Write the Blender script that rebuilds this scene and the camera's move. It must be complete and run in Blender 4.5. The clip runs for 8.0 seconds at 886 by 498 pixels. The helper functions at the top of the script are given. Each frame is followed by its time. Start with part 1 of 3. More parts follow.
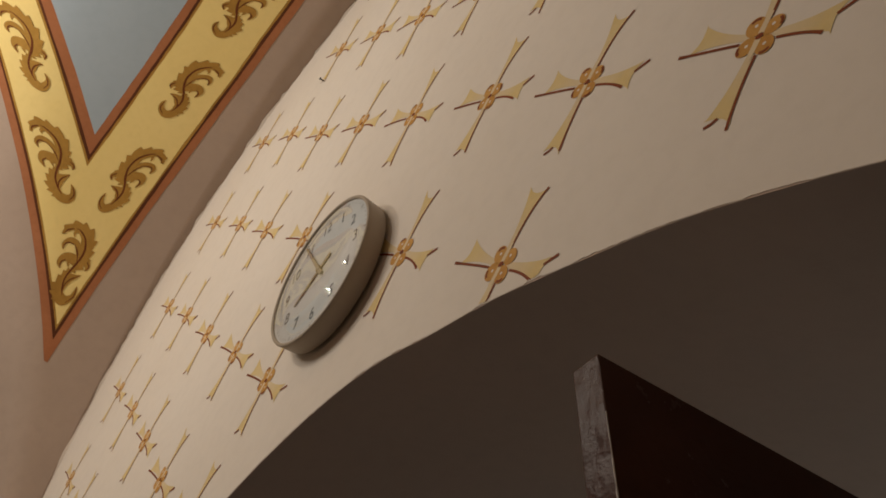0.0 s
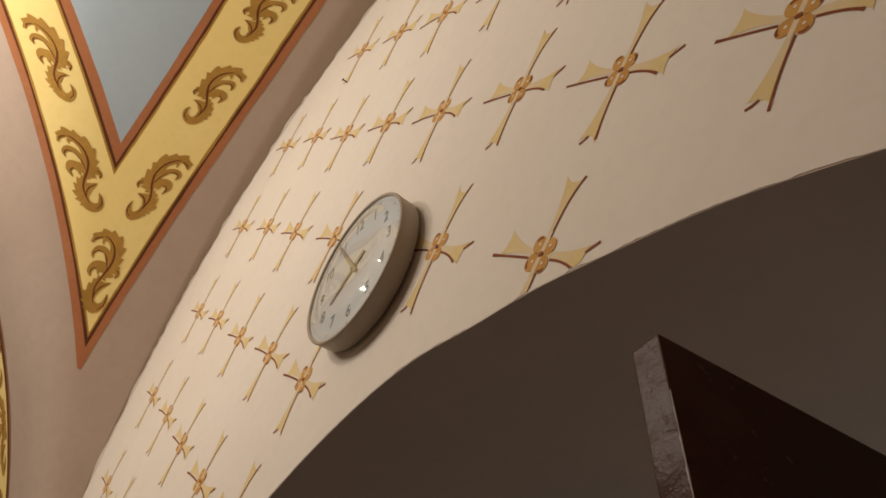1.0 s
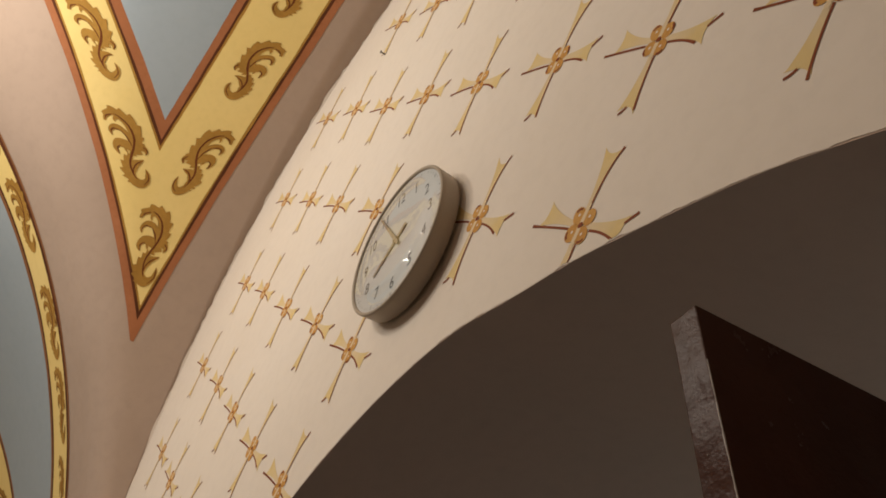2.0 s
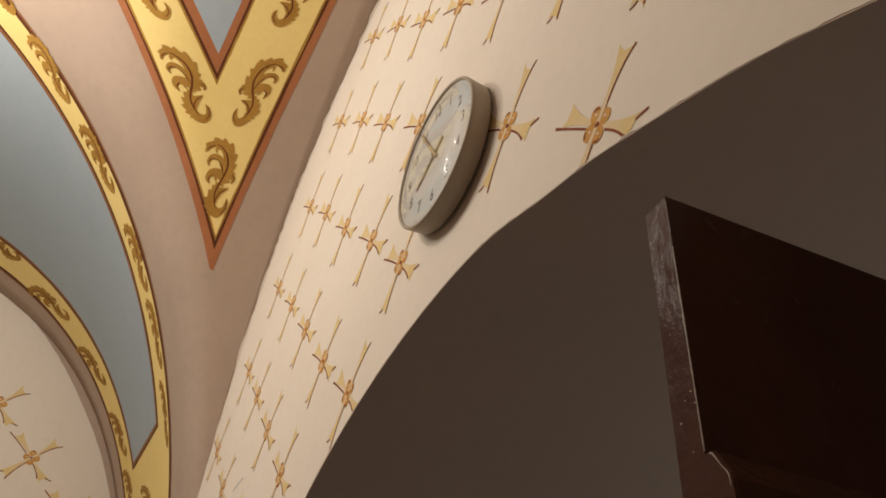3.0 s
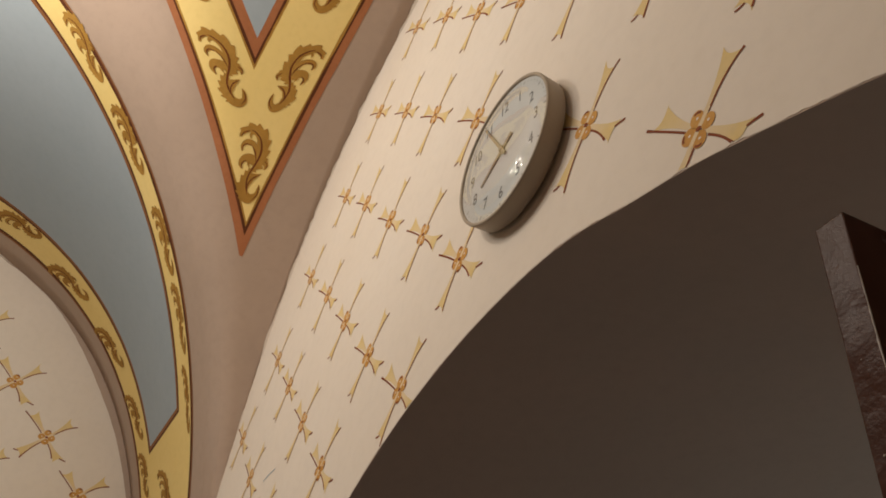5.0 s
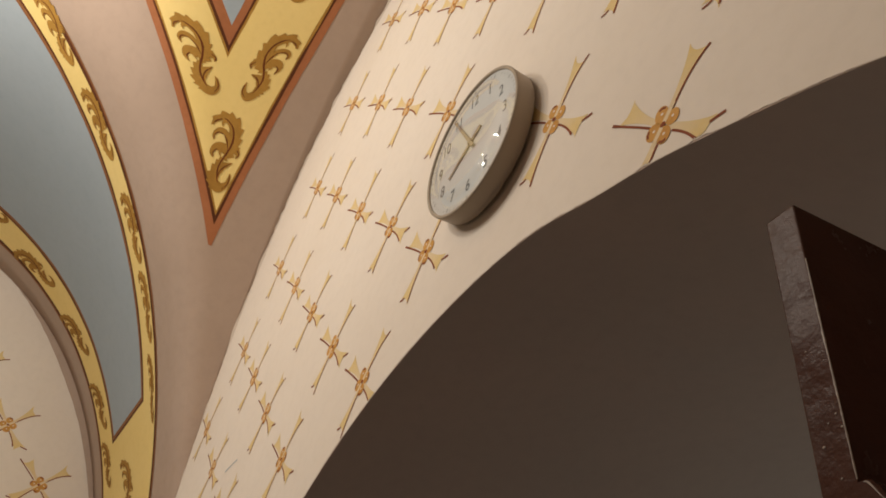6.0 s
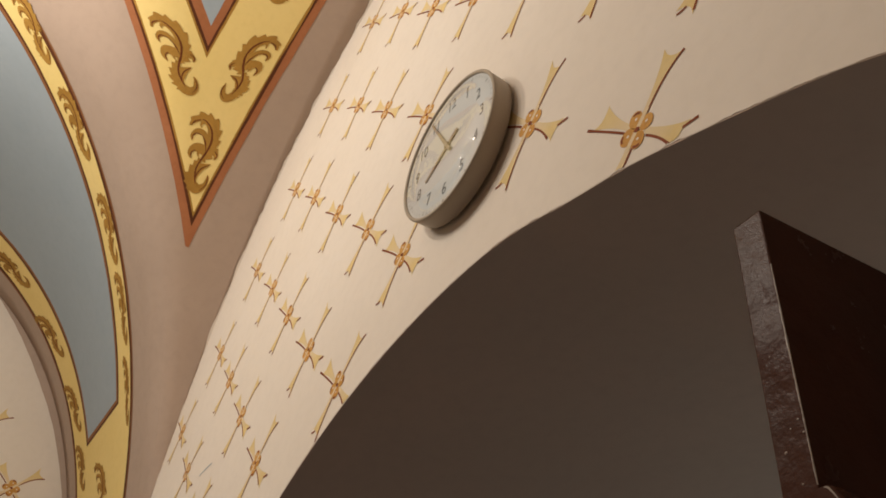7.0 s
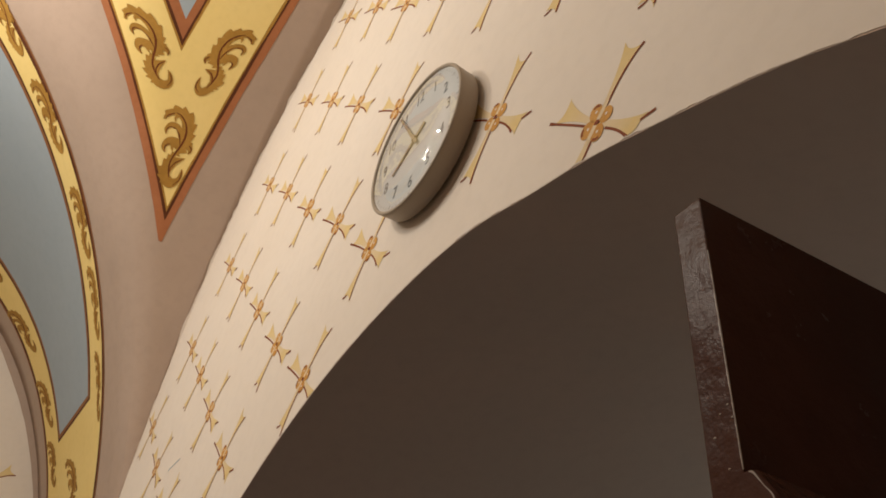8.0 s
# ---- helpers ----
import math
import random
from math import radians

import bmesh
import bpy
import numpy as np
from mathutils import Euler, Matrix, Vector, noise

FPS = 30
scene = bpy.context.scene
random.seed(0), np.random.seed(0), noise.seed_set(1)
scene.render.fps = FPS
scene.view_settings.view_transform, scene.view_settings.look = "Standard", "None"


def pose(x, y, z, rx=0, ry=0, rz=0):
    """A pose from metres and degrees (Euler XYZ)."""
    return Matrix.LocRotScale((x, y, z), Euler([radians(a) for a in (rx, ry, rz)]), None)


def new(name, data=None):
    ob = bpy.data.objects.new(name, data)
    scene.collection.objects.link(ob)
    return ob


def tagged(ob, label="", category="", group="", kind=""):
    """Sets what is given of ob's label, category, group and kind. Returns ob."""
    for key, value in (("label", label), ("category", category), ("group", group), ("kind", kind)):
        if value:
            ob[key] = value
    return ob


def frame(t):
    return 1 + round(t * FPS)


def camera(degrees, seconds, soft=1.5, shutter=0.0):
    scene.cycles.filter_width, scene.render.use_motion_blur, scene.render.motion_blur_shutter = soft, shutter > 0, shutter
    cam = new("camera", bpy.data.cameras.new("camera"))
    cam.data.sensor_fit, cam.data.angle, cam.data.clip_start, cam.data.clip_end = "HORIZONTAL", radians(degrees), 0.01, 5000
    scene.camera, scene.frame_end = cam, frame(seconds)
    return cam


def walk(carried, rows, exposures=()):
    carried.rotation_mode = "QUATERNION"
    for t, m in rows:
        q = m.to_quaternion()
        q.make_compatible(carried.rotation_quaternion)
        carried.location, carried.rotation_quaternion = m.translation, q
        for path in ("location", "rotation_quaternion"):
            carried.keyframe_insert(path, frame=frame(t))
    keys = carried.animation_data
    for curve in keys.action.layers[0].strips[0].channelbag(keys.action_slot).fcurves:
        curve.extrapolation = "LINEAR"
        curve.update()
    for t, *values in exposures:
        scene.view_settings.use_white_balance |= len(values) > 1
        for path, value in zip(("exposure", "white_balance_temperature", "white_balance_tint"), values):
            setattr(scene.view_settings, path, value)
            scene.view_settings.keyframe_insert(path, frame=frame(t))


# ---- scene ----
cam = camera(54.15, 8.0, soft=1.7, shutter=0.0)
# seconds, eye x y z, heading (left of +y), pitch, roll
ROWS = [
    (0.0, 0.9000, -0.5453, 1.6000, 52.414, 48.073, 2.200),
    (0.5, 0.8947, -0.5475, 1.5970, 53.510, 48.184, 1.724),
    (1.0, 0.8769, -0.5644, 1.5889, 54.150, 48.098, 1.826),
    (1.2, 0.8715, -0.5851, 1.5777, 54.214, 47.651, 1.843),
    (2.3, 0.9149, -0.5689, 1.5757, 60.587, 44.610, 3.855),
    (2.5, 0.9326, -0.5439, 1.5757, 62.507, 43.334, 3.632),
    (3.0, 0.9676, -0.5288, 1.5461, 64.768, 39.509, 3.616),
    (3.5, 0.9373, -0.5864, 1.5555, 65.080, 39.240, 4.041),
    (4.0, 0.8912, -0.6803, 1.5628, 65.563, 39.040, 4.247),
    (4.5, 0.8711, -0.6935, 1.5614, 65.333, 38.997, 5.537),
    (5.0, 0.8911, -0.6343, 1.5664, 64.540, 38.971, 5.687),
    (5.2, 0.8920, -0.6183, 1.5652, 64.342, 38.850, 6.097),
    (6.3, 0.8879, -0.6069, 1.5665, 62.015, 39.066, 5.873),
    (6.5, 0.8869, -0.6048, 1.5710, 61.807, 39.155, 6.001),
    (7.0, 0.8929, -0.5971, 1.5686, 61.070, 39.327, 5.409),
    (7.5, 0.8954, -0.5718, 1.5693, 60.456, 39.383, 5.434),
    (8.0, 0.9023, -0.5610, 1.5658, 59.763, 39.421, 5.071),
]
walk(cam, [(t, pose(x, y, z, 0, 0, yaw) @ pose(0, 0, 0, 90 + pitch) @ pose(0, 0, 0, 0, 0, roll)) for t, x, y, z, yaw, pitch, roll in ROWS],
     [(0.0, -0.39), (0.5, -0.27), (1.0, -0.01), (1.2, 0.01), (2.5, -0.01), (3.0, 0.17), (3.5, 0.31), (4.0, 0.19), (4.5, 0.01), (5.0, -0.03), (6.5, 0.18), (7.0, 0.17), (8.0, 0.21)])

# ---- world ----
world = bpy.data.worlds.new("world")
scene.world = world
world.use_nodes = True
# added light: reaches the bay only through the gap at the passage end
world.node_tree.nodes["Background"].inputs["Color"].default_value = (0.82, 0.92, 0.86, 1)
world.node_tree.nodes["Background"].inputs["Strength"].default_value = 0.74
scene.view_settings.exposure = 0.0


def bulb(name, at, watts, colour, size):
    data = bpy.data.lights.new(name, "POINT")
    data.energy, data.color, data.shadow_soft_size = watts, colour, size
    ob = new(name, data)
    ob.location = at
    return tagged(ob, "warm glowing bulb of the hanging lamp", "lamp", "bulbs of the hanging lamp")


# the wide ring of bulbs that hangs in the middle of the bay
LAMP = Vector((-0.72, -1.98, 3.60))
for k in range(8):
    a = 2 * math.pi * k / 8 + 0.4
    bulb("lamp_bulb", LAMP + Vector((0.48 * math.cos(a), 0.48 * math.sin(a), 0.05 * (k % 2))), 12.6, (1.0, 0.893, 0.765), 0.020)

# ---- materials ----


def mix_rgb(nt, fac, a, b):
    n = nt.nodes.new("ShaderNodeMix")
    n.data_type = "RGBA"
    for sock, val in ((n.inputs[0], fac), (n.inputs[6], a), (n.inputs[7], b)):
        if isinstance(val, bpy.types.NodeSocket):
            nt.links.new(val, sock)
        else:
            sock.default_value = val if not isinstance(val, tuple) else (*val, 1)
    return n.outputs[2]


def noise_node(nt, scale, detail=4, rough=0.55, stretch=None):
    tc = nt.nodes.new("ShaderNodeTexCoord")
    src = tc.outputs["Object"]
    if stretch:
        mp = nt.nodes.new("ShaderNodeMapping")
        mp.inputs["Scale"].default_value = stretch
        nt.links.new(src, mp.inputs["Vector"])
        src = mp.outputs["Vector"]
    n = nt.nodes.new("ShaderNodeTexNoise")
    n.inputs["Scale"].default_value, n.inputs["Detail"].default_value, n.inputs["Roughness"].default_value = scale, detail, rough
    nt.links.new(src, n.inputs["Vector"])
    return n.outputs["Fac"]


def ramp(nt, src, lo, hi):
    n = nt.nodes.new("ShaderNodeMapRange")
    n.inputs["From Min"].default_value, n.inputs["From Max"].default_value = lo, hi
    nt.links.new(src, n.inputs["Value"])
    return n.outputs["Result"]


def paint(name, base, other, rough=0.7, broad=1.6, fine=38.0, bump=0.15, stretch=None, amount=0.8, fleck=None, spec=0.12):
    """Painted plaster or wood: two tones at a broad and a fine scale, uneven relief."""
    m = bpy.data.materials.new(name)
    m.use_nodes = True
    nt = m.node_tree
    b = nt.nodes["Principled BSDF"]
    n1, n2 = noise_node(nt, broad, 5, 0.6, stretch), noise_node(nt, fine, 6, 0.6, stretch)
    c = mix_rgb(nt, ramp(nt, n1, 0.32, 0.68), base, other)
    dark = tuple(v * 0.86 for v in other)
    mul = nt.nodes.new("ShaderNodeMath")
    mul.operation = "MULTIPLY"
    mul.inputs[1].default_value = amount * 0.6
    nt.links.new(ramp(nt, n2, 0.45, 0.75), mul.inputs[0])
    c = mix_rgb(nt, mul.outputs[0], c, dark)
    if fleck:
        n3 = noise_node(nt, 120.0, 2, 0.5)
        c = mix_rgb(nt, ramp(nt, n3, 0.70, 0.76), c, fleck)
    nt.links.new(c, b.inputs["Base Color"])
    b.inputs["Specular IOR Level"].default_value = spec
    r = nt.nodes.new("ShaderNodeMapRange")
    r.inputs["To Min"].default_value, r.inputs["To Max"].default_value = rough - 0.08, min(1.0, rough + 0.1)
    nt.links.new(n2, r.inputs["Value"])
    nt.links.new(r.outputs["Result"], b.inputs["Roughness"])
    bp1 = nt.nodes.new("ShaderNodeBump")
    bp1.inputs["Strength"].default_value, bp1.inputs["Distance"].default_value = bump, 0.004
    nt.links.new(n2, bp1.inputs["Height"])
    bp2 = nt.nodes.new("ShaderNodeBump")
    bp2.inputs["Strength"].default_value, bp2.inputs["Distance"].default_value = bump, 0.02
    nt.links.new(noise_node(nt, 5.0, 3, 0.5), bp2.inputs["Height"])
    nt.links.new(bp1.outputs["Normal"], bp2.inputs["Normal"])
    nt.links.new(bp2.outputs["Normal"], b.inputs["Normal"])
    return m


def plain(name, base, rough=0.5, metal=0.0, spec=0.5):
    m = bpy.data.materials.new(name)
    m.use_nodes = True
    b = m.node_tree.nodes["Principled BSDF"]
    b.inputs["Base Color"].default_value = (*base, 1)
    b.inputs["Roughness"].default_value, b.inputs["Metallic"].default_value = rough, metal
    b.inputs["Specular IOR Level"].default_value = spec
    return m


CREAM = paint("cream_limewash", (0.835, 0.770, 0.695), (0.795, 0.722, 0.638), 0.8, 1.3, 30, 0.03, None, 0.4)
PINK = paint("pinkish_limewash", (0.515, 0.402, 0.330), (0.450, 0.347, 0.279), 0.8, 1.1, 26, 0.035, None, 0.45)
GREY = paint("dark_grey_brown_paint", (0.525, 0.380, 0.308), (0.465, 0.355, 0.294), 0.6, 1.2, 34, 0.04, None, 0.4, None, 0.25)
BLUE = paint("pale_blue_grey_paint", (0.405, 0.475, 0.535), (0.360, 0.435, 0.495), 0.75, 1.2, 30, 0.03, None, 0.35)
YELLOW = paint("ochre_yellow_paint", (0.93, 0.735, 0.31), (0.90, 0.695, 0.265), 0.7, 2.2, 40, 0.05, None, 0.4)
SIENNA = paint("burnt_sienna_paint", (0.455, 0.185, 0.085), (0.39, 0.15, 0.066), 0.7, 4.0, 60, 0.12)
BROWN = paint("brown_edging_paint", (0.33, 0.150, 0.065), (0.27, 0.120, 0.050), 0.7, 4.0, 60, 0.12)
MAROON = paint("dark_red_brown_paint", (0.15, 0.05, 0.022), (0.10, 0.035, 0.016), 0.7, 6.0, 80, 0.1)
OLIVE = paint("olive_brown_paint", (0.49, 0.275, 0.062), (0.39, 0.21, 0.045), 0.7, 8.0, 70, 0.1)
STRAW = paint("straw_yellow_paint", (0.75, 0.56, 0.23), (0.78, 0.63, 0.35), 0.7, 14.0, 70, 0.1)
_nt = STRAW.node_tree
_tc, _len, _mr = _nt.nodes.new("ShaderNodeTexCoord"), _nt.nodes.new("ShaderNodeVectorMath"), _nt.nodes.new("ShaderNodeMapRange")
_len.operation = "LENGTH"  # the brush runs thin and pale near the rosette, full towards the tips
_mr.inputs["From Min"].default_value, _mr.inputs["From Max"].default_value = 0.022, 0.085
_nt.links.new(_tc.outputs["Object"], _len.inputs[0])
_nt.links.new(_len.outputs["Value"], _mr.inputs["Value"])
_src = _nt.nodes["Principled BSDF"].inputs["Base Color"].links[0].from_socket
_nt.links.new(mix_rgb(_nt, _mr.outputs["Result"], (0.76, 0.62, 0.42), _src), _nt.nodes["Principled BSDF"].inputs["Base Color"])
ORANGE = paint("orange_ochre_paint", (0.66, 0.37, 0.11), (0.56, 0.28, 0.07), 0.7, 20.0, 90, 0.1)
BARK = paint("dark_umber_stroke", (0.29, 0.080, 0.032), (0.21, 0.056, 0.023), 0.7, 25.0, 90, 0.1)
VEINS = paint("red_umber_vein_paint", (0.18, 0.055, 0.018), (0.15, 0.045, 0.016), 0.7, 8.0, 70, 0.05)
WOODPAINT = paint("glossy_brown_oil_paint", (0.082, 0.037, 0.027), (0.060, 0.028, 0.020), 0.24, 4.0, 22, 0.55, None, 0.7, None, 0.10)
WOODPAINT.node_tree.nodes["Principled BSDF"].inputs["Specular IOR Level"].default_value = 0.045
# low albedo for the unseen south wall, to keep bounced light down
LOW_BOUNCE = paint("low_bounce_brown", (0.15, 0.115, 0.09), (0.12, 0.09, 0.07), 0.8, 1.1, 26, 0.035, None, 0.45)
STONE = paint("brown_stone_floor", (0.16, 0.12, 0.09), (0.12, 0.09, 0.07), 0.5, 2.0, 20, 0.2)
RIM = paint("taupe_plastic", (0.43, 0.365, 0.29), (0.41, 0.345, 0.275), 0.38, 5.0, 200, 0.03, None, 0.3)
DIAL = paint("pale_dial_card", (0.68, 0.675, 0.655), (0.64, 0.635, 0.615), 0.6, 4.0, 120, 0.0, None, 0.2)
INK = plain("grey_ink", (0.15, 0.14, 0.13), 0.5)
BRASS = plain("bronze_pointer", (0.36, 0.28, 0.19), 0.45, 0.2)
GLASS = bpy.data.materials.new("clock_glass")  # a thin clear sheet
GLASS.use_nodes = True
_nt = GLASS.node_tree
_nt.nodes.remove(_nt.nodes["Principled BSDF"])
_fr, _tr, _gl, _mx = (_nt.nodes.new("ShaderNode" + k) for k in ("Fresnel", "BsdfTransparent", "BsdfGlossy", "MixShader"))
_fr.inputs["IOR"].default_value, _gl.inputs["Roughness"].default_value = 1.5, 0.03
_tr.inputs["Color"].default_value = (0.97, 0.97, 0.96, 1)
_nt.links.new(_fr.outputs[0], _mx.inputs[0])
_nt.links.new(_tr.outputs[0], _mx.inputs[1])
_nt.links.new(_gl.outputs[0], _mx.inputs[2])
_nt.links.new(_mx.outputs[0], _nt.nodes["Material Output"].inputs["Surface"])

# ---- the shape of the bay ----
CX, CY = -0.09, -2.0            # middle of the bay
ZS, HALF, RISE, POW = 1.6, 2.07, 2.65, 2.6
WEST, EAST, NORTH, SOUTH = -3.30, 3.12, 0.0, -4.0
ARCH_R, ARCH_Z = 1.49, 0.985    # the arched opening in the north wall


def profile(d):
    d = min(abs(d) / HALF, 0.99999)
    return ZS + RISE * (1 - d ** POW) ** (1 / POW)


def vault_z(x, y, k=0.26):
    """The vault: two barrels that cross; their groin is softened over about k."""
    a, b = profile(x - CX), profile(y - CY)
    h = max(k - abs(a - b), 0.0) / k
    return max(a, b) + h * h * k * 0.25


def vault_point(x, y, off=0.0):
    """A place on the vault, off metres below its skin."""
    e = 0.004
    p = Vector((x, y, vault_z(x, y)))
    u = Vector((x + e, y, vault_z(x + e, y))) - Vector((x - e, y, vault_z(x - e, y)))
    v = Vector((x, y + e, vault_z(x, y + e))) - Vector((x, y - e, vault_z(x, y - e)))
    n = u.cross(v).normalized()
    return p - n * off


def arch_z(x):
    """The crown line of the opening, which sags a little on its east side."""
    d = abs(x - CX)
    sag = 0.017 * math.exp(-((x - 0.36) / 0.22) ** 2) + 0.012 * math.exp(-((x - 0.17) / 0.11) ** 2) + 0.006 * math.exp(-((x - 0.47) / 0.16) ** 2)
    sag -= 0.030 * min(max(x - 0.66, 0.0) / 0.25, 1.0) ** 1.5
    return ARCH_Z + math.sqrt(ARCH_R ** 2 - d * d) - sag if d < 1.36 else 0.0


def finish(name, bm, mats, parent=None, label="", smooth=False):
    me = bpy.data.meshes.new(name)
    bm.normal_update()
    bm.to_mesh(me)
    bm.free()
    for m in mats if isinstance(mats, (list, tuple)) else [mats]:
        me.materials.append(m)
    if smooth:
        for p in me.polygons:
            p.use_smooth = True
    ob = new(name, me)
    if parent:
        ob.parent = parent
    if label:
        ob["label"] = label
    return ob


def part(name, bm, material, parent, label="", smooth=False):
    return finish(name, bm, material, parent, label, smooth)


def grid(bm, rows, index=0):
    """Faces between rows of places."""
    vs = [[bm.verts.new(p) for p in r] for r in rows]
    for a, b in zip(vs, vs[1:]):
        for i in range(len(a) - 1):
            f = bm.faces.new((a[i], a[i + 1], b[i + 1], b[i]))
            f.material_index = index
    return vs


def thick(ob, metres):
    md = ob.modifiers.new("thickness", "SOLIDIFY")
    md.thickness, md.offset = metres, -1


def box(bm, lo, hi, bevel=0.0, index=0):
    r = bmesh.ops.create_cube(bm, size=1.0)
    for v in r["verts"]:
        v.co = Vector([lo[i] + (hi[i] - lo[i]) * (v.co[i] + 0.5) for i in range(3)])
    fs = {f for v in r["verts"] for f in v.link_faces}
    for f in fs:
        f.material_index = index
    if bevel:
        es = list({e for v in r["verts"] for e in v.link_edges})
        bmesh.ops.bevel(bm, geom=es, offset=bevel, segments=2, affect="EDGES", profile=0.6)


# ---- structure ----
def spread(n, reach=2.0):
    """n + 1 places from -reach to reach, closer together where the vault is steep."""
    return [reach * math.sin(math.pi * (i / n - 0.5)) for i in range(n + 1)]


bm = bmesh.new()
for d in (1, -1):
    rows = []
    for u in spread(144):
        g = CY + d * abs(u)
        end = NORTH if d > 0 else SOUTH
        rows.append([Vector((CX + u, g + (end - g) * j / 20, 0)) for j in range(21)])
    for r in rows:
        for p in r:
            p.z = vault_z(p.x, p.y)
    grid(bm, rows if d > 0 else rows[::-1])
for d in (-1, 1):
    rows = []
    for u in spread(144):
        g = CX + d * abs(u)
        end = WEST if d < 0 else EAST
        rows.append([Vector((g + (end - g) * j / 20, CY + u, 0)) for j in range(21)])
    for r in rows:
        for p in r:
            p.z = vault_z(p.x, p.y)
    grid(bm, rows if d < 0 else rows[::-1])
bmesh.ops.remove_doubles(bm, verts=bm.verts, dist=0.0005)
bmesh.ops.recalc_face_normals(bm, faces=bm.faces)
bm.faces.ensure_lookup_table()
if bm.faces[0].normal.z > 0:
    bmesh.ops.reverse_faces(bm, faces=bm.faces)
vault = finish("ceiling", bm, PINK, smooth=True)
thick(vault, 0.14)
tagged(vault, "pinkish plastered groin vault with painted borders", "vault", kind="structure")


def lunette(name, along, lo, hi, floor_at, top_at, turn, label, mat):
    """An upright wall of columns; along gives a place from (s, z)."""
    bm = bmesh.new()
    n = 800
    rows = []
    for i in range(n + 1):
        s = lo + (hi - lo) * i / n
        zb, zt = floor_at(s), top_at(s)
        rows.append([along(s, zb + (zt - zb) * j / 10) for j in range(11)])
    grid(bm, rows if turn else rows[::-1])
    ob = finish(name, bm, mat)
    thick(ob, 0.3)
    return tagged(ob, label, "wall", kind="structure")


def ragged(x):
    """The uneven hand-cut lip of the plaster along the arch."""
    return max(0.0006, 0.0010 + 0.0018 * noise.noise((x * 9, 3.1, 0.0)) + 0.0030 * noise.noise((x * 31, 7.7, 0.0)) + 0.002 * noise.noise((x * 95, 1.7, 0.0)))


def north_floor(x):
    z = arch_z(x)
    return z + ragged(x) if z > 0 else 0.0


XL, XR = CX - 2.0, CX + 2.0
wall_north = lunette("wall_north", lambda s, z: Vector((s, 0.0, z)), XL, XR, north_floor, lambda s: profile(s - CX) + 0.02, False,
                     "cream plastered wall over an arch, painted with rows of crosses", CREAM)
wall_west = lunette("wall_west", lambda s, z: Vector((WEST, s, z)), SOUTH, NORTH, lambda s: 0.0, lambda s: profile(s - CY) + 0.02, False,
                    "cream plastered end wall painted with rows of crosses", CREAM)
# unseen wall, its dark colour chosen to cut bounced light
wall_south = lunette("wall_south", lambda s, z: Vector((s, SOUTH, z)), WEST, EAST, lambda s: 0.0,
                     lambda s: profile(s - CX) + 0.02 if abs(s - CX) < 2.0 else 2.66, True, "unseen closing wall, dark brown to cut bounced light", LOW_BOUNCE)
# unseen wall, its pinkish colour chosen to throw light on the door leaf
wall_east = lunette("wall_east", lambda s, z: Vector((EAST, s, z)), SOUTH, NORTH, lambda s: 0.0, lambda s: profile(s - CY) + 0.02, True,
                    "unseen closing wall, pinkish to bounce light onto the door leaf", PINK)
for nm, a, b in (("wall_pier_west", WEST, XL), ("wall_pier_east", XR, EAST)):
    pier = lunette(nm, lambda s, z: Vector((s, 0.0, z)), a, b, lambda s: 0.0, lambda s: 2.66, False, "pinkish plastered corner pier below the vault", PINK)

bm = bmesh.new()
grid(bm, [[Vector((x, y, 0)) for x in (WEST, EAST)] for y in (SOUTH, 3.0)])
floor = finish("floor", bm, STONE)
tagged(floor, "worn brown stone floor", "floor", kind="structure")

# the passage beyond the arch
bm = bmesh.new()
DEEP = 2.4
rows = []
a0 = math.asin(1.36 / ARCH_R)
edge = []
for k in range(9):
    edge.append((CX - 1.36, (ARCH_Z + math.cos(a0) * ARCH_R) * k / 8))
for k in range(1, 480):
    a = -a0 + 2 * a0 * k / 480
    edge.append((CX + math.sin(a) * ARCH_R, arch_z(CX + math.sin(a) * ARCH_R)))
for k in range(9):
    edge.append((CX + 1.36, (ARCH_Z + math.cos(a0) * ARCH_R) * (8 - k) / 8))
for x, z in edge:
    rows.append([Vector((x, 0.001 + DEEP * j / 6, z)) for j in range(7)])
grid(bm, rows)
passage = finish("wall_passage", bm, GREY)
thick(passage, 0.2)
tagged(passage, "dark grey-brown painted underside of the arch", "arch", kind="structure")
# unseen wall; the gap below it is added so world light brightens the underside
bm = bmesh.new()
grid(bm, [[Vector((x, DEEP, z)) for x in (CX - 1.5, CX + 1.5)] for z in (1.9, 2.6)])
wall_end = finish("wall_passage_end", bm, GREY)
thick(wall_end, 0.1)
tagged(wall_end, "unseen grey-brown end wall above an added gap for world light", "wall", kind="structure")

# ---- painted panels of the vault ----


def sheet(bm, low, high, us, off, n=10, index=0, flip=False):
    """A painted field on the vault between the curves low(u) and high(u)."""
    rows = []
    for u in us:
        a, b = low(u), high(u)
        rows.append([vault_point(a[0] + (b[0] - a[0]) * j / n, a[1] + (b[1] - a[1]) * j / n, off) for j in range(n + 1)])
    grid(bm, rows if not flip else rows[::-1], index)


def hand(s, seed):
    """The waver of a hand-drawn line."""
    return 0.0025 * noise.noise((s * 7, seed, 0.3)) + 0.0015 * noise.noise((s * 25, seed, 1.3))


TIP_X = -1.755


def side_wall(x):
    return -0.139 - 0.061 * max(0.0, (-x - 0.70) / 1.055) ** 1.6


def side_groin(x):
    return -0.20 - 1.10 * (x - TIP_X)


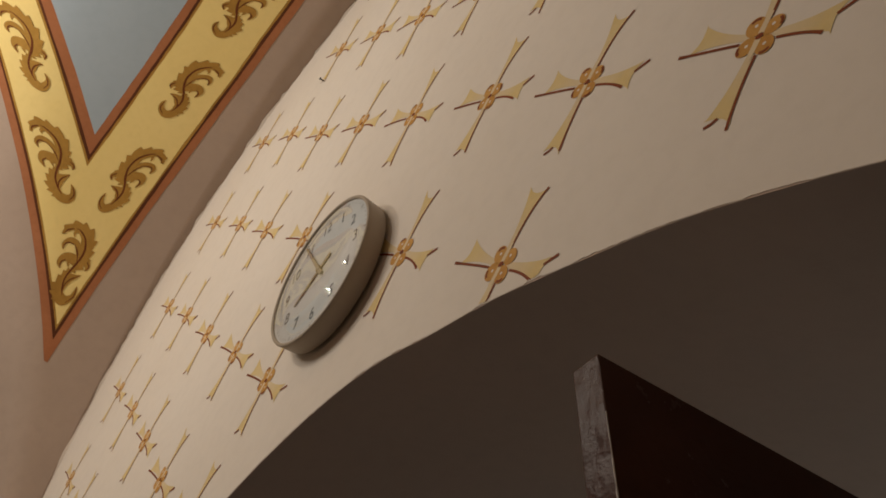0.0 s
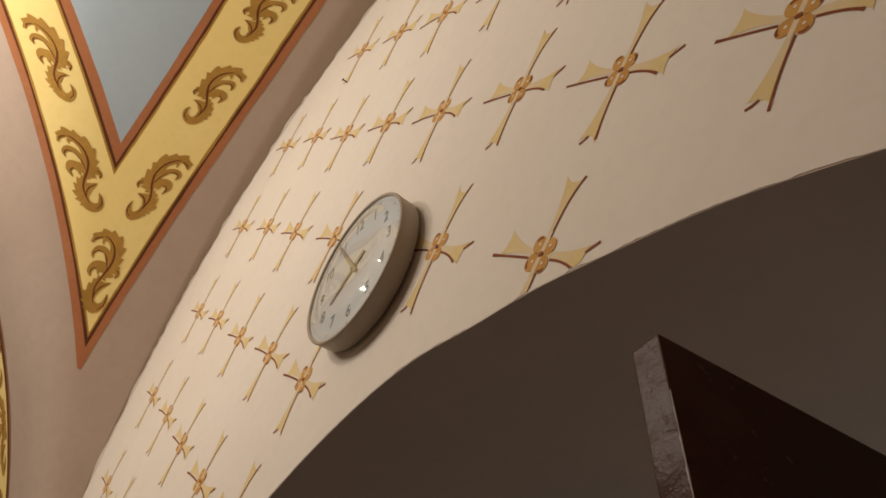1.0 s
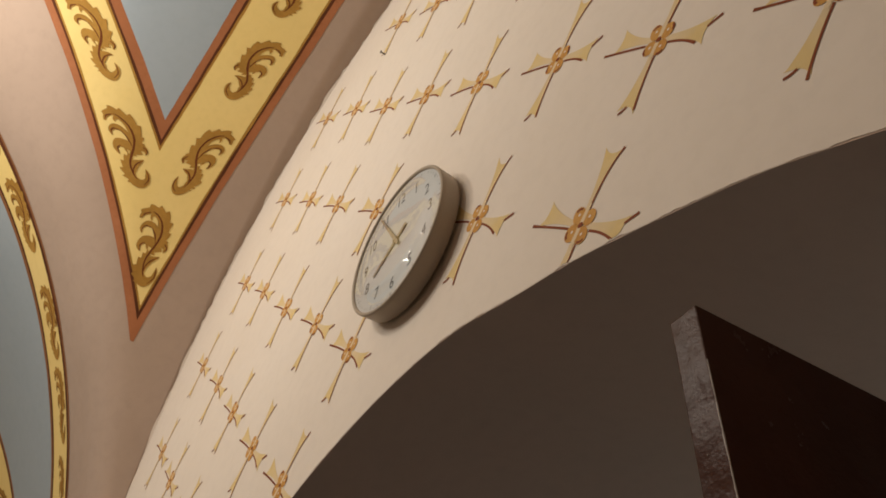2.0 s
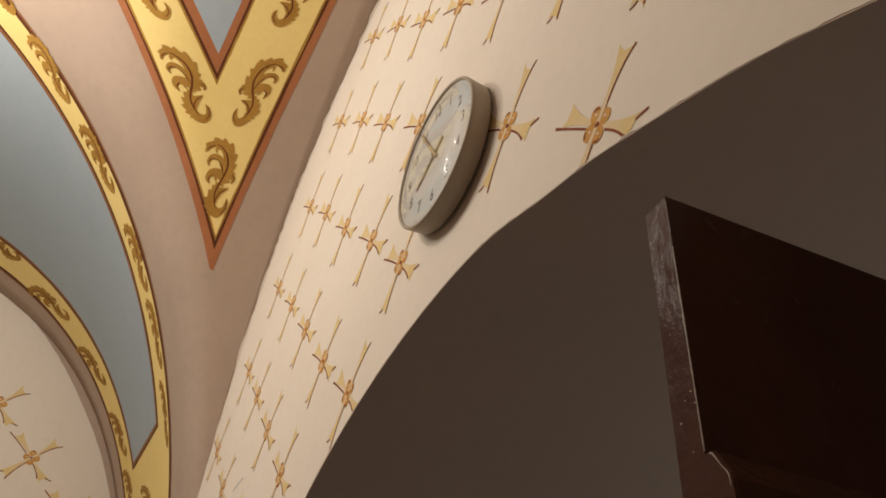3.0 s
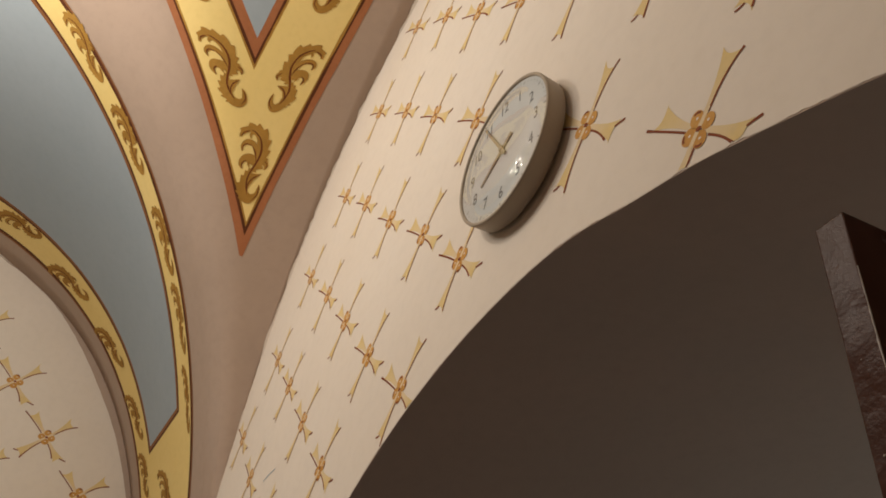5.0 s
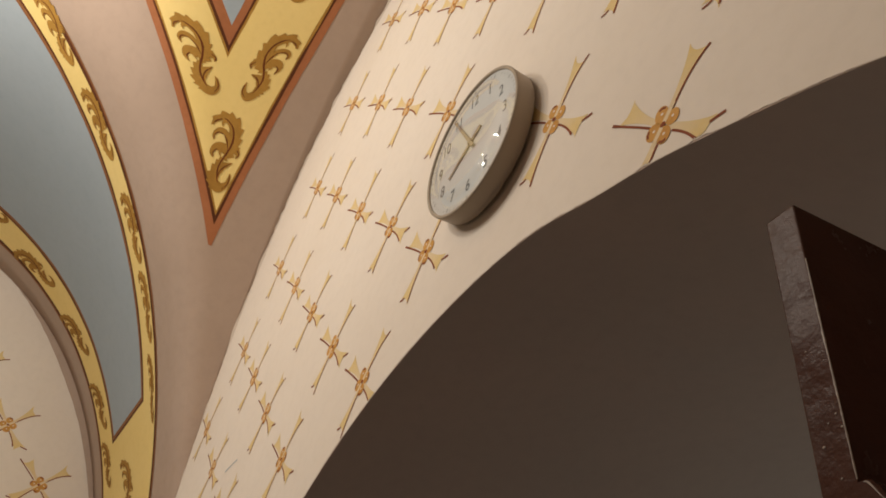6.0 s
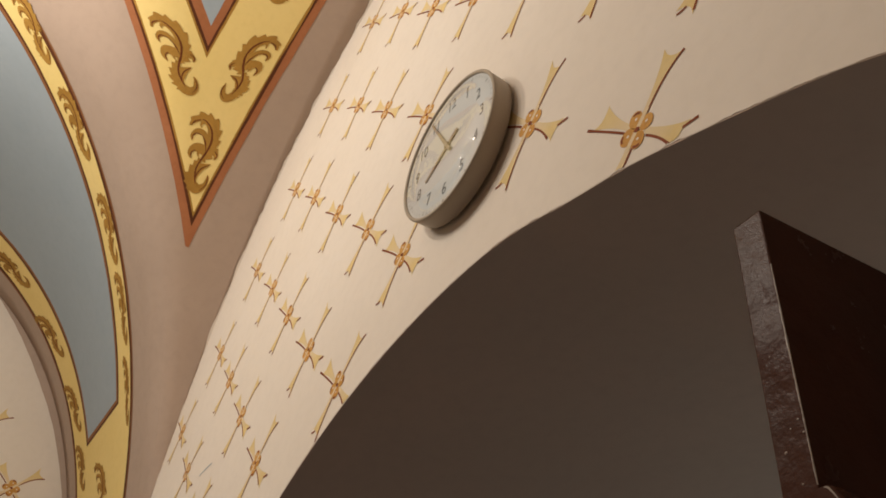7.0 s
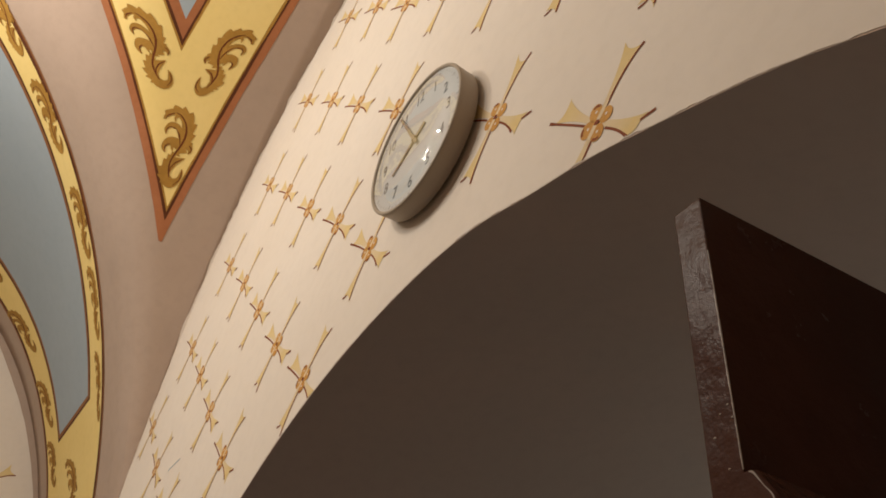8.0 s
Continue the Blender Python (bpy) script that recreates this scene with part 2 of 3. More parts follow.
# name, material, inset from the wall side, inset from the groin side
V_LAYERS = [("border", SIENNA, -0.004, -0.008), ("border_line", MAROON, 0.021, 0.030), ("border_shade", OLIVE, 0.030, 0.043), ("band", YELLOW, 0.037, 0.052),
            ("inner_shade", OLIVE, 0.252, 0.292), ("inner_line", MAROON, 0.259, 0.302), ("inner_border", SIENNA, 0.268, 0.316), ("field", BLUE, 0.292, 0.362)]
LABELS = {"border": "burnt sienna painted edging", "band": "ochre yellow painted band", "field": "pale blue painted field", "border_line": "dark red-brown painted line",
          "inner_border": "burnt sienna painted edging", "inner_line": "dark red-brown painted line"}


def painted_triangle(mirror):
    name = "painted_border"
    root = None
    for k, (nm, mat, ia, ib) in enumerate(V_LAYERS):
        lo, hi = TIP_X, CX
        for _ in range(40):
            m = (lo + hi) / 2
            if side_wall(m) - ia > side_groin(m) + ib:
                hi = m
            else:
                lo = m
        us = [hi + (CX - hi) * i / 90 for i in range(91)]
        def low(x):
            y = max(side_groin(x) + ib + hand(x, k * 3.0), -1.86 + ib)
            return (x, y) if not mirror else (2 * CX - x, y)
        def high(x):
            y = side_wall(x) - ia + hand(x, k * 5.0 + 9)
            return (x, y) if not mirror else (2 * CX - x, y)
        bm = bmesh.new()
        sheet(bm, low, high, us, 0.0014 + 0.0003 * k, 10, 0, mirror)
        ob = finish(nm, bm, mat, vault, LABELS.get(nm, ""), True)


def low_band(w):
    return -3.14 + 0.03 * w


def low_blue(w):
    return -2.89 + 0.05 * w


def groin_band(w):
    return -2.376 + 0.93 * w - 0.12 * w * w


def groin_blue(w):
    return groin_band(w) - (0.235 - 0.08 * w + 0.03 * w * w)


W_LAYERS = [("border_line", BROWN, 0.0, 0.005), ("border_shade", MAROON, 0.011, 0.005), ("band", YELLOW, 0.032, 0.005), ("inner_line", MAROON, None, 0.1565), ("inner_border", BROWN, None, 0.1605), ("field", BLUE, None, 0.166)]


def painted_west(mirror):
    for k, (nm, mat, ins, w0) in enumerate(W_LAYERS):
        us = [w0 + (1.97 - w0) * (i / 110) ** 1.3 for i in range(111)]
        def place(x, w):
            y = -w if not mirror else 2 * CY + w
            return (x, y)
        if ins is None:
            ex = {"inner_line": 0.032, "inner_border": 0.018, "field": 0.0}[nm]
            low = lambda w: place(low_blue(w) - ex + hand(w, k * 2.0), w)
            high = lambda w: place(groin_blue(w) + ex + hand(w, k * 4.0), w)
        else:
            low = lambda w: place(low_band(w) + ins + hand(w, k * 2.0), w)
            high = lambda w: place(groin_band(w) - ins + hand(w, k * 4.0), w)
        bm = bmesh.new()
        sheet(bm, low, high, us, 0.0014 + 0.0003 * k, 14, 0, mirror)
        finish(nm, bm, mat, vault, LABELS.get(nm, ""), True)


# the cream limewash of the wall laps unevenly on to the vault
bm = bmesh.new()
sheet(bm, lambda u: (u, -max(0.0006, 0.004 + 0.007 * noise.noise((u * 5, 0.4, 2.0)) + 0.005 * noise.noise((u * 19, 1.4, 2.0)) + 0.005 * noise.noise((u * 47, 1.4, 2.0)) + 0.002 * noise.noise((u * 110, 1.4, 2.0)))), lambda u: (u, -0.0003), [CX + u for u in spread(240, 1.98)], 0.0012, 1)
finish("limewash_edge", bm, CREAM, wall_north, "uneven edge of the cream limewash", True)


def ease(a, b, v):
    t = min(max((v - a) / (b - a), 0.0), 1.0)
    return t * t * (3 - 2 * t)


def west_edge(y):
    """How far below the vault the cream of the end wall stops."""
    return 0.004 + 0.062 * ease(-0.85, -0.36, y) + 0.006 * noise.noise((y * 9, 5.5, 1.0)) + 0.003 * noise.noise((y * 33, 2.5, 1.0))


# the pinkish limewash of the vault runs a little way down the end wall, and higher up the cream laps on to the vault
bm = bmesh.new()
rows = []
for i in range(161):
    y = -2.0 + 1.99 * i / 160
    z = profile(y - CY)
    drop = max(0.002, west_edge(y))
    rows.append([Vector((WEST + 0.0012, y, z - drop)), Vector((WEST + 0.0012, y, z - 0.0004))])
grid(bm, rows[::-1])
finish("limewash_edge", bm, PINK, wall_west, "uneven edge of the pinkish limewash")
bm = bmesh.new()
sheet(bm, lambda u: (WEST + 0.0004, u), lambda u: (WEST + max(0.001, 0.055 * ease(-0.95, -1.35, u) + 0.004 * noise.noise((u * 11, 3.0, 0.0))), u), [-2.0 + 1.2 * i / 100 for i in range(101)], 0.0012, 4)
finish("limewash_edge", bm, CREAM, wall_west, "uneven edge of the cream limewash", True)
for mirror in (False, True):
    painted_triangle(mirror)
    painted_west(mirror)

# ---- scrolls of acanthus on the bands ----


def smooth_line(pts, n):
    """A soft curve through rows of (x, y, width)."""
    out = []
    m = len(pts) - 1
    for i in range(n + 1):
        s = i / n * m
        k = min(int(s), m - 1)
        t = s - k
        p0, p1, p2, p3 = pts[max(k - 1, 0)], pts[k], pts[k + 1], pts[min(k + 2, m)]
        out.append(tuple(0.5 * (2 * b + (c - a) * t + (2 * a - 5 * b + 4 * c - d) * t * t + (3 * b - a - 3 * c + d) * t ** 3) for a, b, c, d in zip(p0, p1, p2, p3)))
    return out


def stroke_rows(pts, n, scallop=0, depth=0.0, side=1, rng=None):
    """The two edges of a brush stroke; scallop cuts leaf teeth into one edge."""
    line = smooth_line(pts, n)
    rows = []
    for i, (x, y, w) in enumerate(line):
        x0, y0, _ = line[max(i - 1, 0)]
        x1, y1, _ = line[min(i + 1, n)]
        l = math.hypot(x1 - x0, y1 - y0) or 1e-6
        nx, ny = -(y1 - y0) / l, (x1 - x0) / l
        w = max(w, 0.004) / 2
        a = b = w
        if scallop:
            ph = (i / n * scallop) % 1.0
            tooth = depth * (1 - ph) ** 1.3 * (0.6 + w * 6)
            if side > 0:
                a += tooth
            else:
                b += tooth
        rows.append(((x + nx * a, y + ny * a), (x - nx * b, y - ny * b)))
    return rows


# one scroll, drawn upright: rows of (x, y, width)
FROND = [(0.022, 0.807, 0.010), (0.034, 0.862, 0.050), (0.130, 0.918, 0.075), (0.243, 0.886, 0.100), (0.335, 0.810, 0.125), (0.372, 0.700, 0.125), (0.385, 0.590, 0.115), (0.366, 0.510, 0.100), (0.310, 0.447, 0.060), (0.277, 0.410, 0.030)]
OUTER_HOOK = [(0.350, 0.560, 0.06), (0.425, 0.520, 0.075), (0.480, 0.475, 0.050), (0.463, 0.420, 0.008)]
UPPER_HOOK = [(0.080, 0.635, 0.008), (0.062, 0.695, 0.040), (0.112, 0.742, 0.056), (0.206, 0.732, 0.055), (0.280, 0.665, 0.060), (0.320, 0.570, 0.060)]
TOP_HOOK = [(0.165, 0.800, 0.006), (0.160, 0.845, 0.030), (0.215, 0.868, 0.040), (0.30, 0.83, 0.04)]
LOWER_HOOK = [(0.128, 0.412, 0.008), (0.096, 0.490, 0.055), (0.133, 0.553, 0.080), (0.227, 0.545, 0.095), (0.320, 0.500, 0.090), (0.345, 0.470, 0.05)]
LOWER_TIP = [(0.232, 0.440, 0.006), (0.215, 0.495, 0.035), (0.270, 0.52, 0.05)]
TAIL = [(0.277, 0.415, 0.030), (0.238, 0.335, 0.085), (0.212, 0.240, 0.115), (0.228, 0.160, 0.105), (0.262, 0.110, 0.070)]
CURL = [(0.225, 0.175, 0.070), (0.255, 0.098, 0.095), (0.330, 0.062, 0.088), (0.405, 0.102, 0.062), (0.440, 0.175, 0.040), (0.425, 0.240, 0.008)]
BRANCH = [(0.225, 0.160, 0.05), (0.240, 0.235, 0.090), (0.294, 0.305, 0.085), (0.360, 0.338, 0.045), (0.428, 0.355, 0.006)]
# each with how many teeth, their depth and the side
LEAF = [(FROND, 10, 0.050, 1), (OUTER_HOOK, 0, 0, 1), (UPPER_HOOK, 0, 0, 1), (TOP_HOOK, 0, 0, 1), (LOWER_HOOK, 0, 0, 1), (LOWER_TIP, 0, 0, 1), (TAIL, 6, 0.040, -1), (CURL, 0, 0, 1), (BRANCH, 0, 0, 1)]

VEIN = [
    [(0.150, 0.905, 0.005), (0.221, 0.880, 0.013), (0.322, 0.786, 0.018), (0.362, 0.638, 0.022), (0.325, 0.500, 0.026), (0.274, 0.405, 0.022), (0.238, 0.300, 0.022), (0.253, 0.193, 0.018), (0.285, 0.120, 0.006)],
    [(0.080, 0.640, 0.004), (0.076, 0.690, 0.014), (0.120, 0.722, 0.012), (0.200, 0.705, 0.008)],
    [(0.210, 0.705, 0.004), (0.270, 0.630, 0.014), (0.300, 0.560, 0.012), (0.310, 0.510, 0.004)],
    [(0.128, 0.415, 0.004), (0.112, 0.480, 0.015), (0.160, 0.520, 0.008)],
    [(0.262, 0.170, 0.005), (0.270, 0.245, 0.014), (0.325, 0.310, 0.014), (0.420, 0.352, 0.004)],
    [(0.360, 0.045, 0.004), (0.430, 0.110, 0.012), (0.440, 0.180, 0.012), (0.425, 0.22, 0.004)],
    [(0.463, 0.425, 0.004), (0.495, 0.470, 0.013), (0.450, 0.520, 0.008)],
    [(0.025, 0.815, 0.004), (0.050, 0.865, 0.014), (0.13, 0.895, 0.008)],
]


def scroll(x, y, across, up, off, seed=0, skew=0.27, bold=1.0):
    """One painted acanthus scroll: across and up are its width and length as ways on the plan."""
    rng = random.Random(seed)
    lean = rng.uniform(-0.05, 0.05)
    def at(q, o):
        a, b = q[0] * (1 - 0.4 * skew) + skew * (0.6 - q[1]) - 0.22 - 0.1 * skew, (q[1] - 0.5) * 0.88
        a, b = a + lean * b, b - lean * a
        return vault_point(x + across[0] * a + up[0] * b, y + across[1] * a + up[1] * b, o)
    bm = bmesh.new()
    for j, (pts, teeth, depth, side) in enumerate(LEAF):
        pts = [(p[0] + rng.uniform(-0.008, 0.008), p[1] + rng.uniform(-0.008, 0.008), p[2] * bold * rng.uniform(1.16, 1.30)) for p in pts]
        o = off + j * 0.00004
        rows = stroke_rows(pts, 72 if teeth else 30, teeth, depth * rng.uniform(0.85, 1.15), side)
        grid(bm, [[at(a, o), at(b, o)] for a, b in rows], 0)
    for pts in VEIN:
        rows = stroke_rows([(p[0], p[1], p[2] * rng.uniform(0.95, 1.25)) for p in pts], 20)
        grid(bm, [[at(a, off + 0.0006), at(b, off + 0.0006)] for a, b in rows], 1)
    return finish("painted_scroll", bm, [OLIVE, VEINS], vault, "olive-brown painted acanthus scroll")


V_OFF, W_OFF = 0.0038, 0.0034
for k, x in enumerate((-0.27, -0.582, -0.912, -1.262)):
    scroll(x, -0.273, (-0.065, -0.267), (0.262, -0.080), V_OFF, 10 + k)
    scroll(2 * CX - x, -0.273, (0.065, -0.267), (-0.262, -0.080), V_OFF, 30 + k)
scroll(-1.542, -0.302, (0.066, 0.225), (0.242, -0.071), V_OFF, 20, 0.0)
scroll(2 * CX + 1.542, -0.302, (-0.066, 0.225), (-0.242, -0.071), V_OFF, 21, 0.0)
for k, (x, y) in enumerate(((-1.328, -0.515), (-1.085, -0.765), (-0.85, -1.02), (-0.62, -1.26))):
    scroll(x, y, (0.10, 0.266), (0.246, -0.117), V_OFF, 40 + k)
    scroll(2 * CX - x, y, (-0.10, 0.266), (-0.246, -0.117), V_OFF, 50 + k)
for k, (x, y, ax, ay, ux, uy) in enumerate(((-1.42, -1.245, 0.20, 0.14, 0.26, -0.18), (-1.644, -0.977, 0.206, 0.138, 0.257, -0.172), (-1.861, -0.714, 0.236, 0.122, 0.237, -0.172),
                                            (-2.070, -0.450, 0.23, 0.086, 0.212, -0.153), (-2.205, -0.285, 0.20, 0.06, 0.165, -0.132), (-2.32, -0.150, 0.16, 0.03, 0.10, -0.102))):
    scroll(x + 0.012, y - 0.012, (ax * 0.76, ay * 0.76), (ux * 1.06, uy * 1.06), W_OFF, 60 + k, 0.27, 1.2)
for k, (x, y, ax, ay, ux, uy) in enumerate(((-2.892, -1.30, 0.289, 0.079, 0.038, -0.23), (-2.94, -1.055, 0.295, 0.08, 0.075, -0.258), (-3.02, -0.752, 0.296, 0.078, 0.061, -0.262),
                                            (-3.035, -0.471, 0.301, 0.075, 0.048, -0.192), (-3.03, -0.258, 0.30, 0.056, 0.056, -0.129), (-3.025, -0.139, 0.269, 0.034, 0.066, -0.087))):
    scroll(x, y, (ax * 1.0, ay * 1.0), (ux * 0.88, uy * 0.88), W_OFF, 70 + k, 0.27, 1.15)
scroll(-2.70, -0.072, (0.36, 0.035), (0.03, -0.077), W_OFF, 80)

# ---- painted crosses ----


def cross_mesh(seed, keep=None):
    """A hand-painted cross with four flared arms, a stroke of umber along each, and a rosette of four petals."""
    rng = random.Random(seed)
    bm = bmesh.new()
    def put(pts, z, index):
        f = [bm.verts.new((x, y, z)) for x, y in pts]
        bm.faces.new(f).material_index = index
    def ribbon(rows, z, index, turn):
        c, s = math.cos(turn), math.sin(turn)
        rr = [[(c * x - s * y, s * x + c * y) for x, y in r] for r in rows]
        for a, b in zip(rr, rr[1:]):
            n = 1 if keep is None else 12
            for i in range(n):
                quad = [(p[0][0] + (p[1][0] - p[0][0]) * t, p[0][1] + (p[1][1] - p[0][1]) * t) for p, t in ((a, i / n), (a, (i + 1) / n), (b, (i + 1) / n), (b, i / n))]
                if keep is None or all(keep(*q) for q in quad):
                    put(quad, z, index)
    for k in range(4):
        turn = math.pi / 2 * k + math.pi / 4 + rng.uniform(-0.05, 0.05)
        L = (0.117 if k % 2 == 0 else 0.112) * rng.uniform(0.95, 1.05)
        bend = rng.uniform(-0.004, 0.004)
        rows = []
        steps = 14 if keep is None else 42
        for i in range(steps + 1):
            t = i / steps
            w = 0.0050 + 0.0132 * t ** 2.4
            x = 0.012 + (L - 0.022) * t
            y = bend * t * t - (0.006 * t if k == 1 else 0.0)
            rows.append(((x, y + w), (x, y - w)))
        ribbon(rows, 0.0, 0, turn)
        # fishtail of the end
        x0, y0, w0 = L - 0.010, bend - (0.006 if k == 1 else 0.0), 0.0183
        up, dn = rng.uniform(0.008, 0.016), rng.uniform(0.002, 0.007)
        for sg, ln in ((1, up), (-1, dn)):
            ribbon([((x0 + ln * t, y0 + sg * (w0 + 0.004 * t)), (x0 + ln * t * t, y0 + sg * (w0 + 0.004) * t)) for t in (0, 0.25, 0.5, 0.75, 0.96)], 0.0, 0, turn)
        # umber stroke on the shaded side: it runs off the tip, or leaves a sliver of plaster beside the arm
        side = -1 if k in (0, 3) else 1
        reach, near, far, power = ((L + 0.004, 0.0050, 0.0195, 2.8), (L + 0.020, 0.0085, 0.0085, 1.4), (L + 0.002, 0.0075, 0.0120, 2.0), (L - 0.018, 0.0072, 0.0100, 2.4))[k]
        reach *= rng.uniform(0.94, 1.04)
        pts = []
        for i in range(10):
            t = i / 9
            pts.append((0.026 + (reach - 0.026) * t, bend * t * t + side * (near + far * t ** power), 0.0011 + 0.0039 * t ** 0.9 * rng.uniform(0.75, 1.2)))
        ribbon(stroke_rows(pts, 18), 0.0002, 2, turn)
        if k == 2:
            ribbon(stroke_rows([(L - 0.010, -side * 0.0040, 0.0022), (L - 0.003, -side * 0.011, 0.0046), (L + 0.002, -side * 0.019, 0.003)], 6), 0.0002, 2, turn)
        elif k == 3:
            ribbon(stroke_rows([(L - 0.010, -side * 0.006, 0.0018), (L + 0.001, -side * 0.014, 0.0042), (L + 0.012, -side * 0.022, 0.0048)], 8), 0.0002, 2, turn)
    for k in range(4):
        a = math.pi / 2 * k + rng.uniform(-0.08, 0.08)
        px, py = 0.0185 * math.cos(a), 0.0185 * math.sin(a)
        if keep is not None and not keep(px, py):
            continue
        rx, ry = 0.0142 * rng.uniform(0.9, 1.1), 0.0130 * rng.uniform(0.9, 1.1)
        ring = [(px + rx * math.cos(a) * math.cos(b) - ry * math.sin(a) * math.sin(b), py + rx * math.sin(a) * math.cos(b) + ry * math.cos(a) * math.sin(b)) for b in [2 * math.pi * i / 16 for i in range(16)]]
        put(ring, 0.0003, 1)
        put([(px + 0.0010 + 0.0026 * math.cos(b), py + 0.001 + 0.0023 * math.sin(b)) for b in [2 * math.pi * i / 10 for i in range(10)]], 0.0005, 3)
        if rng.random() < 0.8:
            ribbon(stroke_rows([(px + 0.0118 * math.cos(a + da), py + 0.0108 * math.sin(a + da), 0.0028) for da in (-0.9, -0.3, 0.3)], 8), 0.0005, 2, 0)
    for k in (0, 2):
        ribbon([((x, 0.0042), (x, -0.0042)) for x in (0.004, 0.014, 0.024, 0.034)], 0.0004, 0, math.pi / 2 * k + math.pi / 4)
    put([(0.0042 * math.cos(b) * 1.3, 0.0042 * math.sin(b)) for b in [2 * math.pi * i / 10 for i in range(10)]], 0.0006, 2)
    me = bpy.data.meshes.new("painted_cross")
    bm.normal_update()
    bm.to_mesh(me)
    bm.free()
    for m in (STRAW, ORANGE, BARK, CREAM):
        me.materials.append(m)
    return me


CROSSES = [cross_mesh(100 + k) for k in range(8)]
rng = random.Random(5)


def cross_at(parent, m, me):
    ob = new("painted_cross", me)
    ob.parent = parent
    ob.matrix_basis = m
    ob["label"] = "straw-yellow painted cross with orange rosette"


# how far some crosses stray from the even rows
STRAY = {(0, 0): (-0.018, 0.002), (2, 0): (-0.007, -0.009), (0, 1): (-0.031, 0.013), (2, 1): (0.006, -0.009), (5, 1): (-0.004, 0.017), (6, 1): (0.02, 0.007), (0, 2): (-0.006, -0.015), (2, 2): (0.006, -0.009), (4, 2): (-0.001, 0.008), (0, 3): (-0.011, -0.002), (2, 3): (-0.003, 0.003), (4, 3): (-0.01, 0.025), (0, 4): (0.015, -0.017), (3, 3): (-0.007, 0.002), (3, 2): (0.017, -0.004), (3, 1): (0.032, -0.032), (5, 0): (0.008, 0.006), (6, 0): (-0.007, 0.012), (7, 0): (0.009, 0.028)}
UPRIGHT = Matrix(((1, 0, 0, 0), (0, 0, -1, 0), (0, 1, 0, 0), (0, 0, 0, 1)))  # drawn x to the east, y up, seen from the south
for j in range(-12, 14):
    for i in range(-12, 16):
        x = -0.7956 + 0.2192 * i - 0.2181 * j
        z = 3.9805 - 0.2192 * i - 0.2181 * j
        if abs(x - CX) > 1.93 or z < 1.2 or (i, j) == (4, 1):
            continue
        if z + 0.02 > profile(x - CX) or profile(abs(x - CX) + 0.09) < z + 0.035:
            continue
        if abs(x - CX) < 1.36 and z < arch_z(x) + 0.02:
            continue
        dx, dz = STRAY.get((i, j), (rng.uniform(-0.006, 0.006), rng.uniform(-0.006, 0.006)))
        x, z = x + dx, z + dz
        me = CROSSES[rng.randrange(8)]
        if abs(x - CX) < 1.5 and z < arch_z(min(max(x, CX - 1.35), CX + 1.35)) + 0.16:
            me = cross_mesh(300 + i * 31 + j, lambda a, b, x=x, z=z: z + b > north_floor(x + a) + 0.001)
        cross_at(wall_north, Matrix.Translation((x, -0.0006, z)) @ UPRIGHT, me)
FROM_EAST = Matrix(((0, 0, 1, 0), (1, 0, 0, 0), (0, 1, 0, 0), (0, 0, 0, 1)))  # drawn x to the north, y up, seen from the east
for j in range(-10, 12):
    for i in range(-10, 12):
        y = -0.810 + 0.2255 * i - 0.2255 * j
        z = 3.510 - 0.2230 * i - 0.2230 * j
        if y > -0.14 or y < -3.8 or z < 1.2 or z + 0.10 > profile(abs(y - CY) + 0.10):
            continue
        cross_at(wall_west, Matrix.Translation((WEST + 0.0006, y + rng.uniform(-0.006, 0.006), z + rng.uniform(-0.006, 0.006))) @ FROM_EAST @ Matrix.Diagonal((1.17, 1.17, 1, 1)), CROSSES[rng.randrange(8)])

# ---- clock ----


def lathe(bm, section, n=96, index=0):
    """A ring turned about the y axis from (radius, y) rows."""
    rows = []
    for i in range(n + 1):
        a = 2 * math.pi * i / n
        rows.append([Vector((r * math.cos(a), y, r * math.sin(a))) for r, y in section])
    grid(bm, rows, index)
    bmesh.ops.remove_doubles(bm, verts=bm.verts, dist=0.00001)
    bmesh.ops.recalc_face_normals(bm, faces=bm.faces)


clock = new("wall_clock")
clock.location = (-0.128, 0.0, 2.777)
tagged(clock, "round taupe wall clock with pale dial hung over the arch", "clock")
CR = 0.161
bm = bmesh.new()
lathe(bm, [(0.02, -0.0005), (0.138, -0.0005), (0.140, -0.0060), (CR - 0.006, -0.0060), (CR - 0.0035, -0.0068), (CR - 0.0025, -0.0085), (CR - 0.0018, -0.022), (CR - 0.0008, -0.036), (CR, -0.0440), (CR - 0.0006, -0.0462), (CR - 0.0018, -0.0474), (CR - 0.0048, -0.0477), (CR - 0.0066, -0.0470), (CR - 0.0074, -0.0456), (CR - 0.0076, -0.0425)])
case = part("case", bm, RIM, clock, "taupe plastic case with rounded rim", True)
bm = bmesh.new()
lathe(bm, [(0.0, -0.0425), (0.07, -0.0425), (CR - 0.0074, -0.0425)])
dial = part("dial", bm, DIAL, clock, "pale grey-white dial")
bm = bmesh.new()
dome = [(0.0, -0.0550), (0.05, -0.0549), (0.09, -0.0543), (0.106, -0.0532), (0.114, -0.0518), (0.120, -0.0498), (0.126, -0.0474), (0.132, -0.0462), (0.142, -0.0455), (CR - 0.0074, -0.0450)]
lathe(bm, dome)
glass = part("glass", bm, GLASS, clock, "clear domed glass", True)
glass.visible_shadow = False
